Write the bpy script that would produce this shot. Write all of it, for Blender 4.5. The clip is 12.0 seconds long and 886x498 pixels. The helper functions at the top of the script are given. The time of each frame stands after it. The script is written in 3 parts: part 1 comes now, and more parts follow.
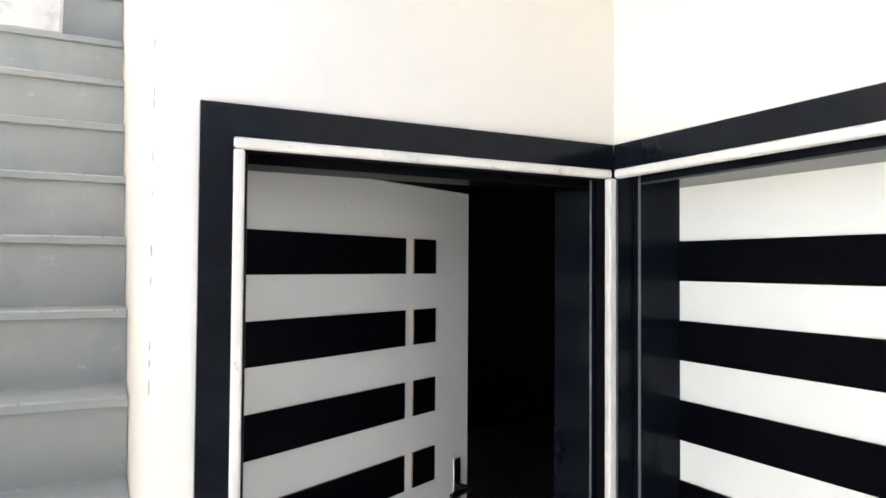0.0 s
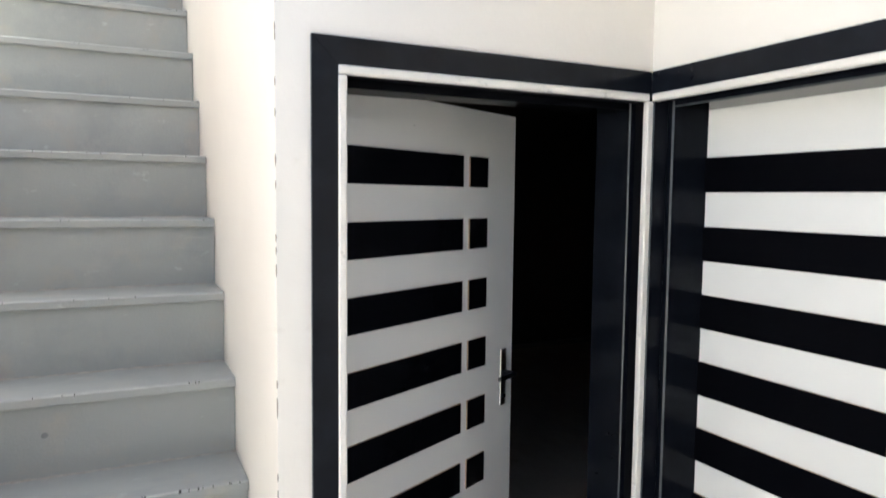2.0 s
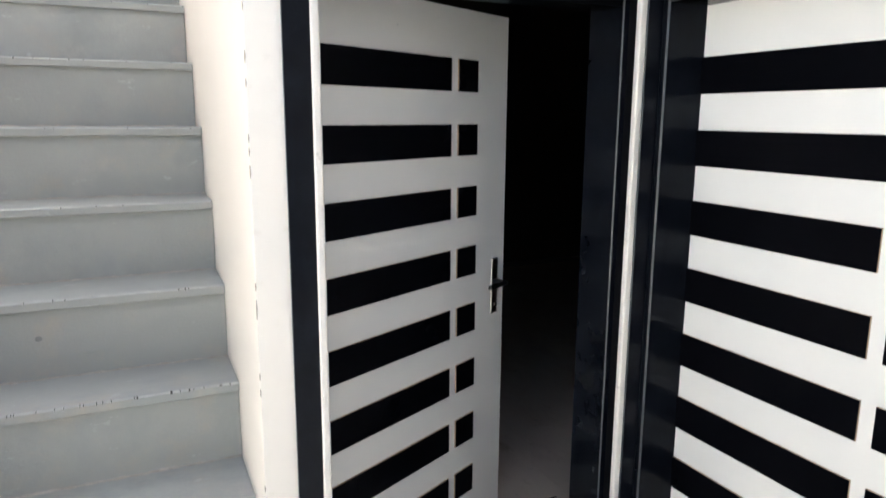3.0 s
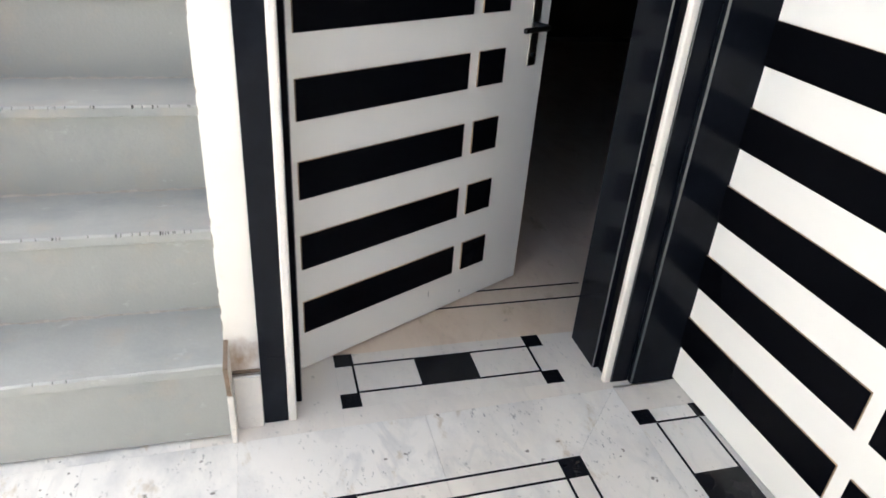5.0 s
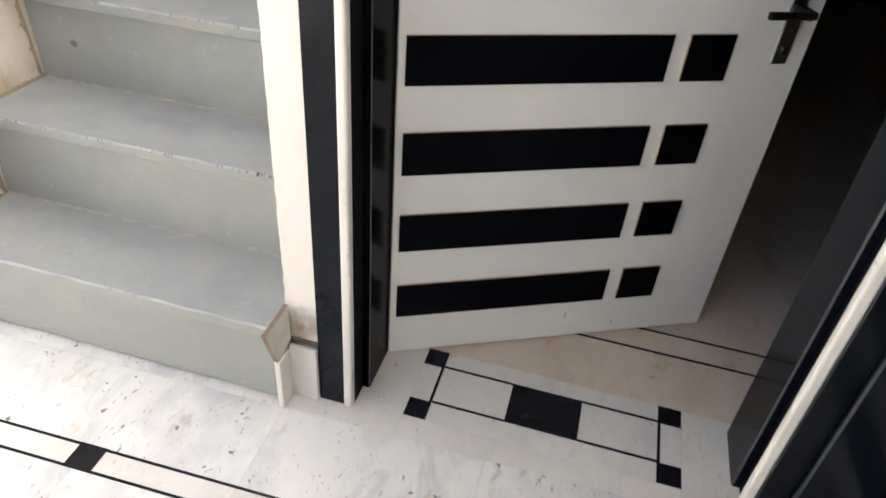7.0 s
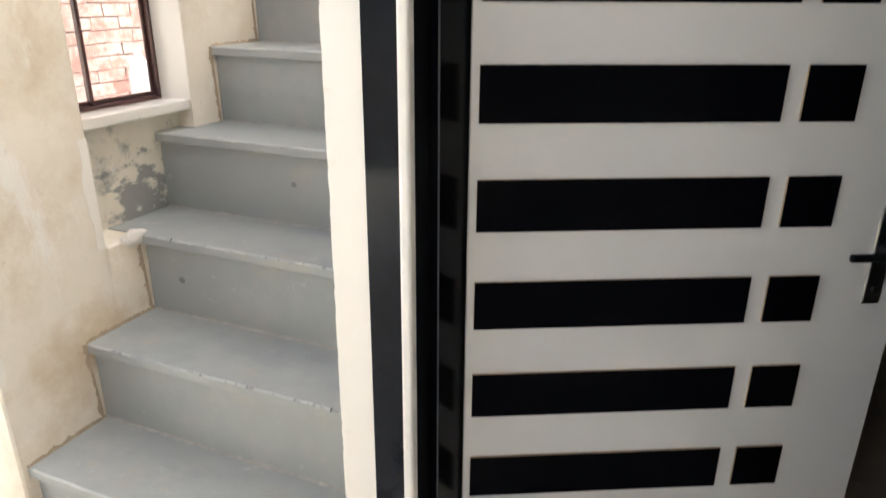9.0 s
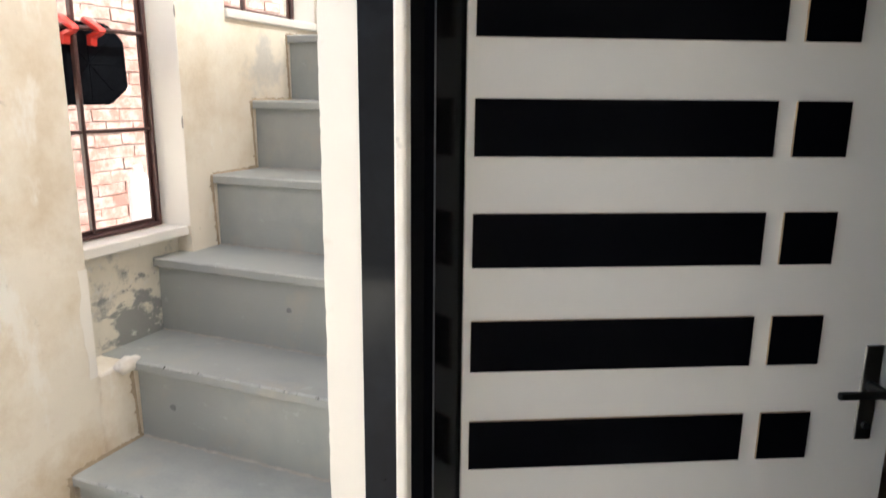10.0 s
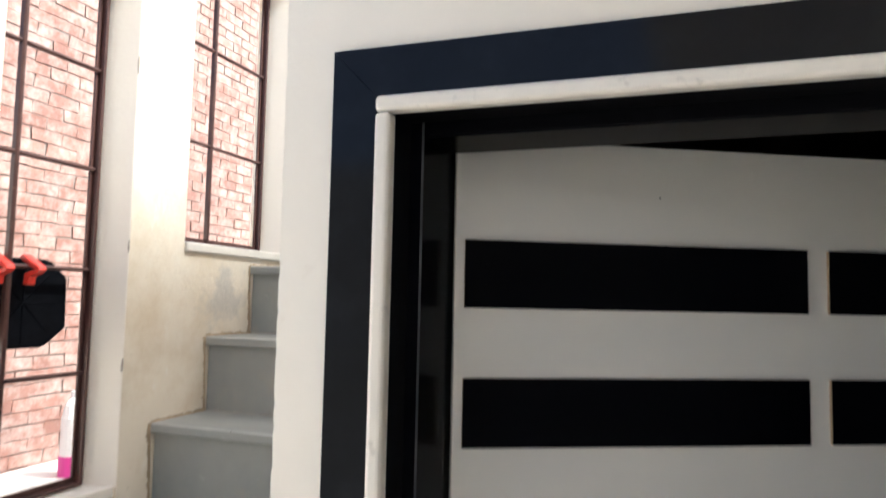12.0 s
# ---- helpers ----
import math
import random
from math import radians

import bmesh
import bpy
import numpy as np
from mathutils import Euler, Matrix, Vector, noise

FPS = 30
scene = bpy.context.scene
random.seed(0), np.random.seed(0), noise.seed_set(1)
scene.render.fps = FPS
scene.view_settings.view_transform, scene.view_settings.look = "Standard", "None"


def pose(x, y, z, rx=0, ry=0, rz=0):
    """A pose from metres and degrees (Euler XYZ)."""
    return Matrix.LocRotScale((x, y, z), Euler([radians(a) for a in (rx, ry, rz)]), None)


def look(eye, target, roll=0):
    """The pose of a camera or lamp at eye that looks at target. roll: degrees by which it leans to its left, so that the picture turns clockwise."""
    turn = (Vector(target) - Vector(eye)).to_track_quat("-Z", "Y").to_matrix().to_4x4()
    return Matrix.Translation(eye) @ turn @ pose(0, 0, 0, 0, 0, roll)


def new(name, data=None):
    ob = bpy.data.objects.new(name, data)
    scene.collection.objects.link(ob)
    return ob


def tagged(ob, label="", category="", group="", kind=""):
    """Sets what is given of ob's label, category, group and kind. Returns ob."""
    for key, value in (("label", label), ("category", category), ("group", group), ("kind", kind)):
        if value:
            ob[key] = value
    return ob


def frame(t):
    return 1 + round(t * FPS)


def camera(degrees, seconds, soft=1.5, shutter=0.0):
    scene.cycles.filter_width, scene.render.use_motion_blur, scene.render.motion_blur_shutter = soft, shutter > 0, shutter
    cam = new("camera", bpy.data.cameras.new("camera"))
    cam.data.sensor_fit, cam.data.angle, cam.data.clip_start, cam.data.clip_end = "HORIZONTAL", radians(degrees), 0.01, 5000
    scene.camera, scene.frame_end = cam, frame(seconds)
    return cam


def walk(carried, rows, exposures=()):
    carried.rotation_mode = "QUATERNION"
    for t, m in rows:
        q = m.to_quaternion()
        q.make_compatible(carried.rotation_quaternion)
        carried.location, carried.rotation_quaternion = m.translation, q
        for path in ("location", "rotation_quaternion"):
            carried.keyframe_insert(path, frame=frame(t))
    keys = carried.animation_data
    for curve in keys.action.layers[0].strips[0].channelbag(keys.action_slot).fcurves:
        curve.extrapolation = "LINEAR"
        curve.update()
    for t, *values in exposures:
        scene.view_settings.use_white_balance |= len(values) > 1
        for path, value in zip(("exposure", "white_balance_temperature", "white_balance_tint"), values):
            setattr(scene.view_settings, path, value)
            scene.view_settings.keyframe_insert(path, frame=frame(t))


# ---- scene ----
cam = camera(66.0, 12.0, shutter=0.4)
EXPOSURES = [(0.0, 2.35, 5650, 1.0), (0.5, 2.01, 5650, 1.0), (1.0, 1.99, 5650, 1.0), (1.5, 2.01, 5650, 1.0), (2.5, 2.07, 5630, 1.0), (4.5, 2.5, 5760, 2.0), (5.0, 2.56, 5780, 2.0), (5.5, 2.74, 5860, 2.0), (6.0, 2.56, 5880, 3.0), (6.5, 2.48, 5950, 3.0), (8.5, 2.16, 6010, 1.5), (9.5, 2.16, 6090, 1.5), (10.5, 2.11, 6090, 1.5), (11.5, 1.81, 6020, 1.5), (12.0, 1.66, 5990, 1.5)]
PATH = [
    (0, (-0.179, -1.48, 1.757), (0.718, 0.307, 1.81), 0.4),
    (0.5, (-0.293, -1.571, 1.763), (0.623, 0.205, 1.845), -0.0),
    (1, (-0.444, -1.641, 1.752), (0.524, 0.108, 1.808), -1.0),
    (1.5, (-0.501, -1.686, 1.733), (0.437, 0.08, 1.746), -0.4),
    (2, (-0.443, -1.699, 1.697), (0.415, 0.101, 1.546), 0.6),
    (2.5, (-0.373, -1.718, 1.659), (0.429, 0.098, 1.409), -0.0),
    (2.7, (-0.36, -1.719, 1.653), (0.46, 0.08, 1.355), 0.1),
    (4.3, (-0.203, -1.664, 1.516), (0.467, 0.077, 0.795), 0.2),
    (4.5, (-0.128, -1.617, 1.474), (0.497, 0.124, 0.714), 2.4),
    (5, (0.042, -1.527, 1.439), (0.538, 0.144, 0.458), 4.4),
    (5.5, (0.27, -1.522, 1.413), (0.636, 0.17, 0.411), 4.5),
    (6, (0.465, -1.516, 1.427), (0.455, 0.186, 0.378), 4.6),
    (6.5, (0.533, -1.296, 1.429), (0.261, 0.326, 0.29), 2.7),
    (6.7, (0.539, -1.178, 1.435), (0.254, 0.389, 0.225), 4.2),
    (8.5, (0.596, -1.03, 1.487), (-0.139, 0.615, 0.614), 0.45),
    (9, (0.593, -1.044, 1.528), (-0.134, 0.679, 0.816), 0.4),
    (9.5, (0.587, -1.046, 1.57), (-0.172, 0.714, 0.999), 0.75),
    (10, (0.588, -1.055, 1.625), (-0.147, 0.753, 1.186), 0.52),
    (10.5, (0.594, -1.072, 1.644), (-0.142, 0.766, 1.361), 0.7),
    (11, (0.588, -1.074, 1.669), (-0.167, 0.771, 1.502), -0.1),
    (11.5, (0.54, -1.034, 1.688), (-0.153, 0.842, 1.644), 1.2),
    (12, (0.471, -0.854, 1.746), (-0.188, 1.029, 1.896), 1.2),
]
walk(cam, [(t, look(eye, target, roll)) for t, eye, target, roll in PATH], EXPOSURES)


# ---- world, sun and exposure ----
SUN_DIR = Vector((0.62, 0.18, 0.92)).normalized()
world = bpy.data.worlds.new("sky")
scene.world = world
world.use_nodes = True
wn = world.node_tree.nodes
sky = wn.new("ShaderNodeTexSky")
sky.sky_type = "NISHITA"
sky.sun_disc = False
sky.sun_elevation = math.asin(SUN_DIR.z)
sky.sun_rotation = math.atan2(SUN_DIR.x, SUN_DIR.y)
world.node_tree.links.new(sky.outputs[0], wn["Background"].inputs[0])
sky.air_density, sky.dust_density, sky.ozone_density = 0.42, 5.0, 0.35
wn["Background"].inputs[1].default_value = 0.15
sun = new("sun", bpy.data.lights.new("sun", "SUN"))
sun.data.energy = 3.4
sun.data.angle = radians(12.0)
sun.data.color = (1.0, 0.965, 0.92)
sun.matrix_world = look(SUN_DIR * 20, (0, 0, 0))


# ---- materials ----
def material(name, base, rough=0.5, metal=0.0, vary=0.08, scale=6.0, fine=90.0, bump=0.1, bump_scale=120.0, spec=0.5, dirt=None, dirt_at=0.62, dirt_scale=3.0, per_object=0.0, coat=0.0, dirt_soft=0.12):
    """Base colour with broad and fine variation, optional stains, fine relief."""
    m = bpy.data.materials.new(name)
    m.use_nodes = True
    nt = m.node_tree
    n, l = nt.nodes, nt.links
    b = n["Principled BSDF"]
    geo = n.new("ShaderNodeNewGeometry")
    pos = geo.outputs["Position"]

    def noise_at(sc, detail=4.0, rgh=0.6):
        t = n.new("ShaderNodeTexNoise")
        t.inputs["Scale"].default_value = sc
        t.inputs["Detail"].default_value = detail
        t.inputs["Roughness"].default_value = rgh
        l.new(pos, t.inputs["Vector"])
        return t

    def mix(a, c, fac, mode="MIX"):
        x = n.new("ShaderNodeMix")
        x.data_type, x.blend_type = "RGBA", mode
        for sock, v in ((x.inputs[0], fac), (x.inputs[6], a), (x.inputs[7], c)):
            if hasattr(v, "links"):
                l.new(v, sock)
            else:
                sock.default_value = v if isinstance(v, float) else (*v, 1)
        return x.outputs[2]

    def ramp(v, lo, hi):
        r = n.new("ShaderNodeMapRange")
        r.inputs[1].default_value, r.inputs[2].default_value = lo, hi
        l.new(v, r.inputs[0])
        return r.outputs[0]

    lo = tuple(c * (1 - vary) for c in base)
    hi = tuple(min(1.0, c * (1 + vary)) for c in base)
    col = mix(lo, hi, ramp(noise_at(scale).outputs[0], 0.3, 0.7))
    f = ramp(noise_at(fine, 3.0).outputs[0], 0.25, 0.75)
    col = mix(col, tuple(c * (1 - 0.6 * vary) for c in base), mixfac(n, l, f, 0.45))
    if dirt:
        col = mix(col, dirt, ramp(noise_at(dirt_scale, 7.0, 0.7).outputs[0], dirt_at, dirt_at + dirt_soft))
    if per_object:
        info = n.new("ShaderNodeObjectInfo")
        col = mix(col, tuple(c * (1 - per_object) for c in base), info.outputs["Random"])
    l.new(col, b.inputs["Base Color"])
    b.inputs["Roughness"].default_value = rough
    b.inputs["Metallic"].default_value = metal
    b.inputs["Specular IOR Level"].default_value = spec
    b.inputs["Coat Weight"].default_value = coat
    if bump:
        bp = n.new("ShaderNodeBump")
        bp.inputs["Strength"].default_value = bump
        bp.inputs["Distance"].default_value = 0.004
        l.new(noise_at(bump_scale, 5.0).outputs[0], bp.inputs["Height"])
        l.new(bp.outputs[0], b.inputs["Normal"])
    return m


def mixfac(n, l, v, k):
    x = n.new("ShaderNodeMath")
    x.operation = "MULTIPLY"
    l.new(v, x.inputs[0])
    x.inputs[1].default_value = k
    return x.outputs[0]


def add_stain(m, colour, scale, lo, hi, amount, stretch=(1, 1, 1), centre=None, radius=0.3, detail=6.0):
    """Lays an irregular stain over a material's colour; a centre keeps it to one ragged patch of that radius."""
    nt = m.node_tree
    n, l = nt.nodes, nt.links
    b = n["Principled BSDF"]
    under = b.inputs["Base Color"].links[0].from_socket
    geo = n.new("ShaderNodeNewGeometry")
    mp = n.new("ShaderNodeMapping")
    mp.inputs["Scale"].default_value = stretch
    mp.inputs["Location"].default_value = (scale * 0.37, scale * 0.11, scale * 0.23)
    l.new(geo.outputs["Position"], mp.inputs["Vector"])
    t = n.new("ShaderNodeTexNoise")
    t.inputs["Scale"].default_value, t.inputs["Detail"].default_value, t.inputs["Roughness"].default_value = scale, detail, 0.65
    l.new(mp.outputs[0], t.inputs["Vector"])
    v = t.outputs[0]
    if centre is not None:
        d = n.new("ShaderNodeVectorMath")
        d.operation = "DISTANCE"
        d.inputs[1].default_value = centre
        l.new(geo.outputs["Position"], d.inputs[0])
        r = n.new("ShaderNodeMapRange")
        r.inputs[1].default_value, r.inputs[2].default_value = 0.0, radius
        r.inputs[3].default_value, r.inputs[4].default_value = 0.25, -0.3
        l.new(d.outputs["Value"], r.inputs[0])
        add = n.new("ShaderNodeMath")
        l.new(v, add.inputs[0])
        l.new(r.outputs[0], add.inputs[1])
        v = add.outputs[0]
    mr = n.new("ShaderNodeMapRange")
    mr.inputs[1].default_value, mr.inputs[2].default_value, mr.inputs[4].default_value = lo, hi, amount
    l.new(v, mr.inputs[0])
    x = n.new("ShaderNodeMix")
    x.data_type = "RGBA"
    l.new(mr.outputs[0], x.inputs[0])
    l.new(under, x.inputs[6])
    x.inputs[7].default_value = (*colour, 1)
    l.new(x.outputs[2], b.inputs["Base Color"])
    return m


def marble_material(name, base, cloud, rough=0.18, specks=0.8, rust=True):
    """Pale marble: soft clouds, clusters of small dark dashes, a few rust spots, shifted from slab to slab."""
    m = material(name, base, rough=rough, vary=0.03, scale=3.0, fine=30.0, bump=0.015)
    nt = m.node_tree
    n, l = nt.nodes, nt.links
    b = n["Principled BSDF"]
    col = b.inputs["Base Color"].links[0].from_socket
    geo = n.new("ShaderNodeNewGeometry")
    info = n.new("ShaderNodeObjectInfo")
    comb = n.new("ShaderNodeCombineXYZ")
    for k in range(3):
        l.new(info.outputs["Random"], comb.inputs[k])
    off = n.new("ShaderNodeVectorMath")
    off.operation = "MULTIPLY_ADD"
    off.inputs[1].default_value = (7.0, 11.0, 3.0)
    l.new(comb.outputs[0], off.inputs[0])
    l.new(geo.outputs["Position"], off.inputs[2])
    turn = n.new("ShaderNodeMapping")
    turn.inputs["Rotation"].default_value = (0, 0, radians(38))
    turn.inputs["Scale"].default_value = (1.0, 0.5, 1.0)
    l.new(off.outputs[0], turn.inputs["Vector"])

    def noisy(vec, sc, lo, hi, detail=4.0, rgh=0.6):
        t = n.new("ShaderNodeTexNoise")
        t.inputs["Scale"].default_value = sc
        t.inputs["Detail"].default_value = detail
        t.inputs["Roughness"].default_value = rgh
        l.new(vec, t.inputs["Vector"])
        mr = n.new("ShaderNodeMapRange")
        mr.inputs[1].default_value, mr.inputs[2].default_value = lo, hi
        l.new(t.outputs[0], mr.inputs[0])
        return mr.outputs[0]

    def times(a, c):
        x = n.new("ShaderNodeMath")
        x.operation = "MULTIPLY"
        for k, v in ((0, a), (1, c)):
            if isinstance(v, float):
                x.inputs[k].default_value = v
            else:
                l.new(v, x.inputs[k])
        return x.outputs[0]

    def over(under, colour, fac):
        x = n.new("ShaderNodeMix")
        x.data_type = "RGBA"
        l.new(fac, x.inputs[0])
        l.new(under, x.inputs[6])
        x.inputs[7].default_value = (*colour, 1)
        return x.outputs[2]

    def vein(vec, sc, width):
        t = n.new("ShaderNodeTexNoise")
        t.inputs["Scale"].default_value, t.inputs["Detail"].default_value, t.inputs["Distortion"].default_value = sc, 5.0, 0.6
        l.new(vec, t.inputs["Vector"])
        mr = n.new("ShaderNodeMapRange")
        mr.inputs[1].default_value, mr.inputs[2].default_value = width, 0.0
        away = n.new("ShaderNodeMath")
        away.operation = "SUBTRACT"
        away.inputs[1].default_value = 0.5
        l.new(t.outputs[0], away.inputs[0])
        size = n.new("ShaderNodeMath")
        size.operation = "ABSOLUTE"
        l.new(away.outputs[0], size.inputs[0])
        l.new(size.outputs[0], mr.inputs[0])
        return mr.outputs[0]

    patch = noisy(off.outputs[0], 2.6, 0.44, 0.66, 4.0)
    col = over(col, cloud, times(noisy(turn.outputs[0], 5.5, 0.46, 0.70, 6.0, 0.65), 0.70))
    col = over(col, (0.80, 0.70, 0.56), times(noisy(off.outputs[0], 2.3, 0.5, 0.75), 0.30))
    col = over(col, cloud, times(times(vein(turn.outputs[0], 7.0, 0.04), patch), 0.45 if specks > 0.5 else 0.35))
    if specks:
        dash = noisy(turn.outputs[0], 85.0, 0.60, 0.69, 3.0, 0.6)
        group = noisy(off.outputs[0], 6.5, 0.47, 0.60, 5.0, 0.7)
        col = over(col, (0.20, 0.20, 0.19), times(times(dash, group), specks))
        fleck = noisy(off.outputs[0], 26.0, 0.70, 0.74, 2.0)
        col = over(col, (0.14, 0.12, 0.10), times(fleck, specks))
    if rust:
        spot = noisy(turn.outputs[0], 9.0, 0.60, 0.72, 6.0, 0.7)
        col = over(col, (0.47, 0.36, 0.20), times(spot, 0.75))
    l.new(col, b.inputs["Base Color"])
    return m


WALL = material("cream_wall_paint", (0.80, 0.75, 0.675), rough=0.6, vary=0.03, scale=2.0, fine=40, bump=0.15, bump_scale=60)
STAIR_WALL = material("stair_wall_limewash", (0.77, 0.70, 0.59), rough=0.8, vary=0.06, scale=3.0, fine=25, bump=0.4, bump_scale=45, dirt=(0.58, 0.465, 0.32), dirt_at=0.46, dirt_scale=2.8, dirt_soft=0.30)
add_stain(STAIR_WALL, (0.52, 0.38, 0.22), 6.0, 0.48, 0.80, 0.7, centre=(-1.074, 0.22, 0.50), radius=0.42)
add_stain(STAIR_WALL, (0.47, 0.45, 0.42), 9.0, 0.50, 0.70, 0.7, centre=(-1.140, 1.28, 1.75), radius=0.30)
add_stain(STAIR_WALL, (0.42, 0.36, 0.28), 16.0, 0.66, 0.73, 0.6, detail=8.0)
add_stain(STAIR_WALL, (0.83, 0.80, 0.74), 5.0, 0.58, 0.66, 0.6, stretch=(1, 1.5, 0.6))
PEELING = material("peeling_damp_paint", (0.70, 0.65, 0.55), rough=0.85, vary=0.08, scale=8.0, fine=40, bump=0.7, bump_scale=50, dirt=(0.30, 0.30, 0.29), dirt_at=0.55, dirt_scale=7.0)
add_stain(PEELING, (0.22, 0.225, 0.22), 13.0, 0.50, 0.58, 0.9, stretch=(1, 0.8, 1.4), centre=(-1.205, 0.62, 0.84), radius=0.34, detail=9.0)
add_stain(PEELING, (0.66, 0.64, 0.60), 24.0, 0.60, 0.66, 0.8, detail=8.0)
PIER_PAINT = material("cream_pier_paint", (0.80, 0.75, 0.675), rough=0.6, vary=0.03, scale=2.0, fine=40, bump=0.15, bump_scale=60)
add_stain(PIER_PAINT, (0.42, 0.27, 0.15), 22.0, 0.46, 0.80, 0.9, stretch=(1, 1, 0.5), centre=(-0.055, 0.01, 0.235), radius=0.14)
add_stain(PIER_PAINT, (0.62, 0.55, 0.45), 12.0, 0.62, 0.74, 0.35)
PLASTER = material("raw_plaster", (0.72, 0.67, 0.60), rough=0.9, vary=0.12, scale=20, bump=0.8, bump_scale=70)
GRANITE = material("black_polished_granite", (0.006, 0.007, 0.010), rough=0.09, vary=0.3, scale=8, fine=260, bump=0.0, spec=0.17)
# faint grey-blue mottling painted in for the sky's blotchy reflection
add_stain(GRANITE, (0.020, 0.023, 0.030), 9.0, 0.50, 0.72, 0.3)
WHITE_STONE = marble_material("white_marble_trim", (0.76, 0.72, 0.66), (0.60, 0.57, 0.53), rough=0.3, specks=0.25, rust=False)
MARBLE = marble_material("white_floor_marble", (0.84, 0.805, 0.745), (0.53, 0.52, 0.505), rough=0.22)
MARBLE_PLAIN = marble_material("plain_floor_marble", (0.81, 0.755, 0.675), (0.66, 0.61, 0.55), rough=0.25, specks=0.3, rust=False)
MARBLE_BEIGE = marble_material("beige_room_marble", (0.74, 0.61, 0.47), (0.60, 0.46, 0.33), rough=0.28, specks=0.25, rust=True)
INLAY = material("black_inlay_stone", (0.010, 0.010, 0.012), rough=0.25, vary=0.3, scale=20, bump=0.02, spec=0.25)
KOTA = material("grey_stair_stone", (0.345, 0.352, 0.328), rough=0.6, vary=0.10, scale=5, fine=60, bump=0.25, bump_scale=90, dirt=(0.40, 0.38, 0.35), dirt_at=0.56, dirt_scale=4.0, per_object=0.08)
add_stain(KOTA, (0.24, 0.26, 0.255), 2.6, 0.50, 0.68, 0.55, stretch=(1, 1.6, 0.7))
add_stain(KOTA, (0.40, 0.35, 0.28), 7.0, 0.55, 0.74, 0.5)
add_stain(KOTA, (0.55, 0.56, 0.55), 19.0, 0.64, 0.72, 0.45, stretch=(0.6, 1, 1), detail=9.0)
WORN = material("pale_worn_stone_edge", (0.385, 0.39, 0.37), rough=0.7, vary=0.15, scale=14, bump=0.3)
LEAF = material("white_door_laminate", (0.80, 0.785, 0.745), rough=0.38, vary=0.02, scale=3, fine=60, bump=0.03)
BAND = material("black_gloss_laminate", (0.0025, 0.0026, 0.0036), rough=0.25, vary=0.2, scale=5, bump=0.01, spec=0.035)
MATTE_BLACK = material("dull_black_paint", (0.004, 0.004, 0.005), rough=0.6, vary=0.2, scale=12, bump=0.1, spec=0.06)
# same granite colour, reflections turned down to keep the frames dark
FRAME_GRANITE = material("weak_reflection_granite", (0.006, 0.007, 0.010), rough=0.12, vary=0.3, scale=8, fine=260, bump=0.0, spec=0.085)
# frame black with its reflections cut further still
JAMB_BLACK = material("weak_reflection_frame_black", (0.004, 0.004, 0.005), rough=0.2, vary=0.3, scale=14, bump=0.01, spec=0.015)
# lighter grey that paints the gleam along the frame edges
EDGE_GLINT = material("painted_edge_glint", (0.05, 0.052, 0.057), rough=0.35, vary=0.25, scale=30, bump=0.05, spec=0.4)
MDF = material("brown_board_edge", (0.42, 0.30, 0.19), rough=0.8, vary=0.15, scale=60, bump=0.2)
STEEL = material("brushed_steel", (0.55, 0.53, 0.50), rough=0.28, metal=1.0, vary=0.05, bump=0.05)
BLACK_METAL = material("black_lever_metal", (0.02, 0.02, 0.02), rough=0.35, metal=0.6, bump=0.02)
IRON = material("brown_painted_iron", (0.060, 0.024, 0.020), rough=0.45, vary=0.2, scale=18, bump=0.25, dirt=(0.16, 0.08, 0.05), dirt_at=0.6, dirt_scale=25)
BRICK = material("red_brick", (0.29, 0.148, 0.118), rough=0.95, vary=0.22, scale=14, fine=70, bump=0.9, bump_scale=40, dirt=(0.37, 0.265, 0.225), dirt_at=0.47, dirt_soft=0.25, dirt_scale=6, per_object=0.25)
add_stain(BRICK, (0.50, 0.43, 0.395), 11.0, 0.42, 0.74, 0.7, detail=9.0)
add_stain(BRICK, (0.33, 0.22, 0.19), 30.0, 0.64, 0.72, 0.6)
MORTAR = material("grey_mortar", (0.24, 0.205, 0.185), rough=0.95, vary=0.15, scale=14, bump=0.8)
CLOTH = material("black_cloth", (0.004, 0.0045, 0.0065), rough=0.95, vary=0.3, scale=30, bump=0.4, bump_scale=400, spec=0.06)
RED_PLASTIC = material("red_plastic", (0.72, 0.05, 0.035), rough=0.35, vary=0.05, bump=0.02)
WHITE_PLASTIC = material("white_plastic", (0.8, 0.8, 0.8), rough=0.35, vary=0.03, bump=0.02)
PINK = material("magenta_plastic", (0.65, 0.04, 0.30), rough=0.4, vary=0.05, bump=0.02)
GROUND = material("pale_concrete", (0.50, 0.48, 0.45), rough=0.9, vary=0.12, scale=1.2, bump=0.4)
# near-black tone that carries the gloom of the unlit room
ROOM_GLOOM = material("room_gloom_brown", (0.045, 0.033, 0.026), rough=0.7, vary=0.05, scale=2)
# dark grey of the unseen south wall, kept low to cut its bounce
SOUTH_GREY = material("light_block_grey", (0.23, 0.22, 0.205), rough=0.8, vary=0.1, scale=1.5, bump=0.3, dirt=(0.17, 0.165, 0.155), dirt_at=0.6)
CHIP = material("bare_grey_render", (0.30, 0.27, 0.23), rough=0.95, vary=0.2, scale=40, bump=0.8)
NICK = material("dark_broken_stone", (0.06, 0.056, 0.05), rough=0.9, vary=0.2, scale=60, bump=0.5)
JOINT = material("dusty_mortar", (0.42, 0.385, 0.335), rough=0.95, vary=0.2, scale=40, bump=0.6)
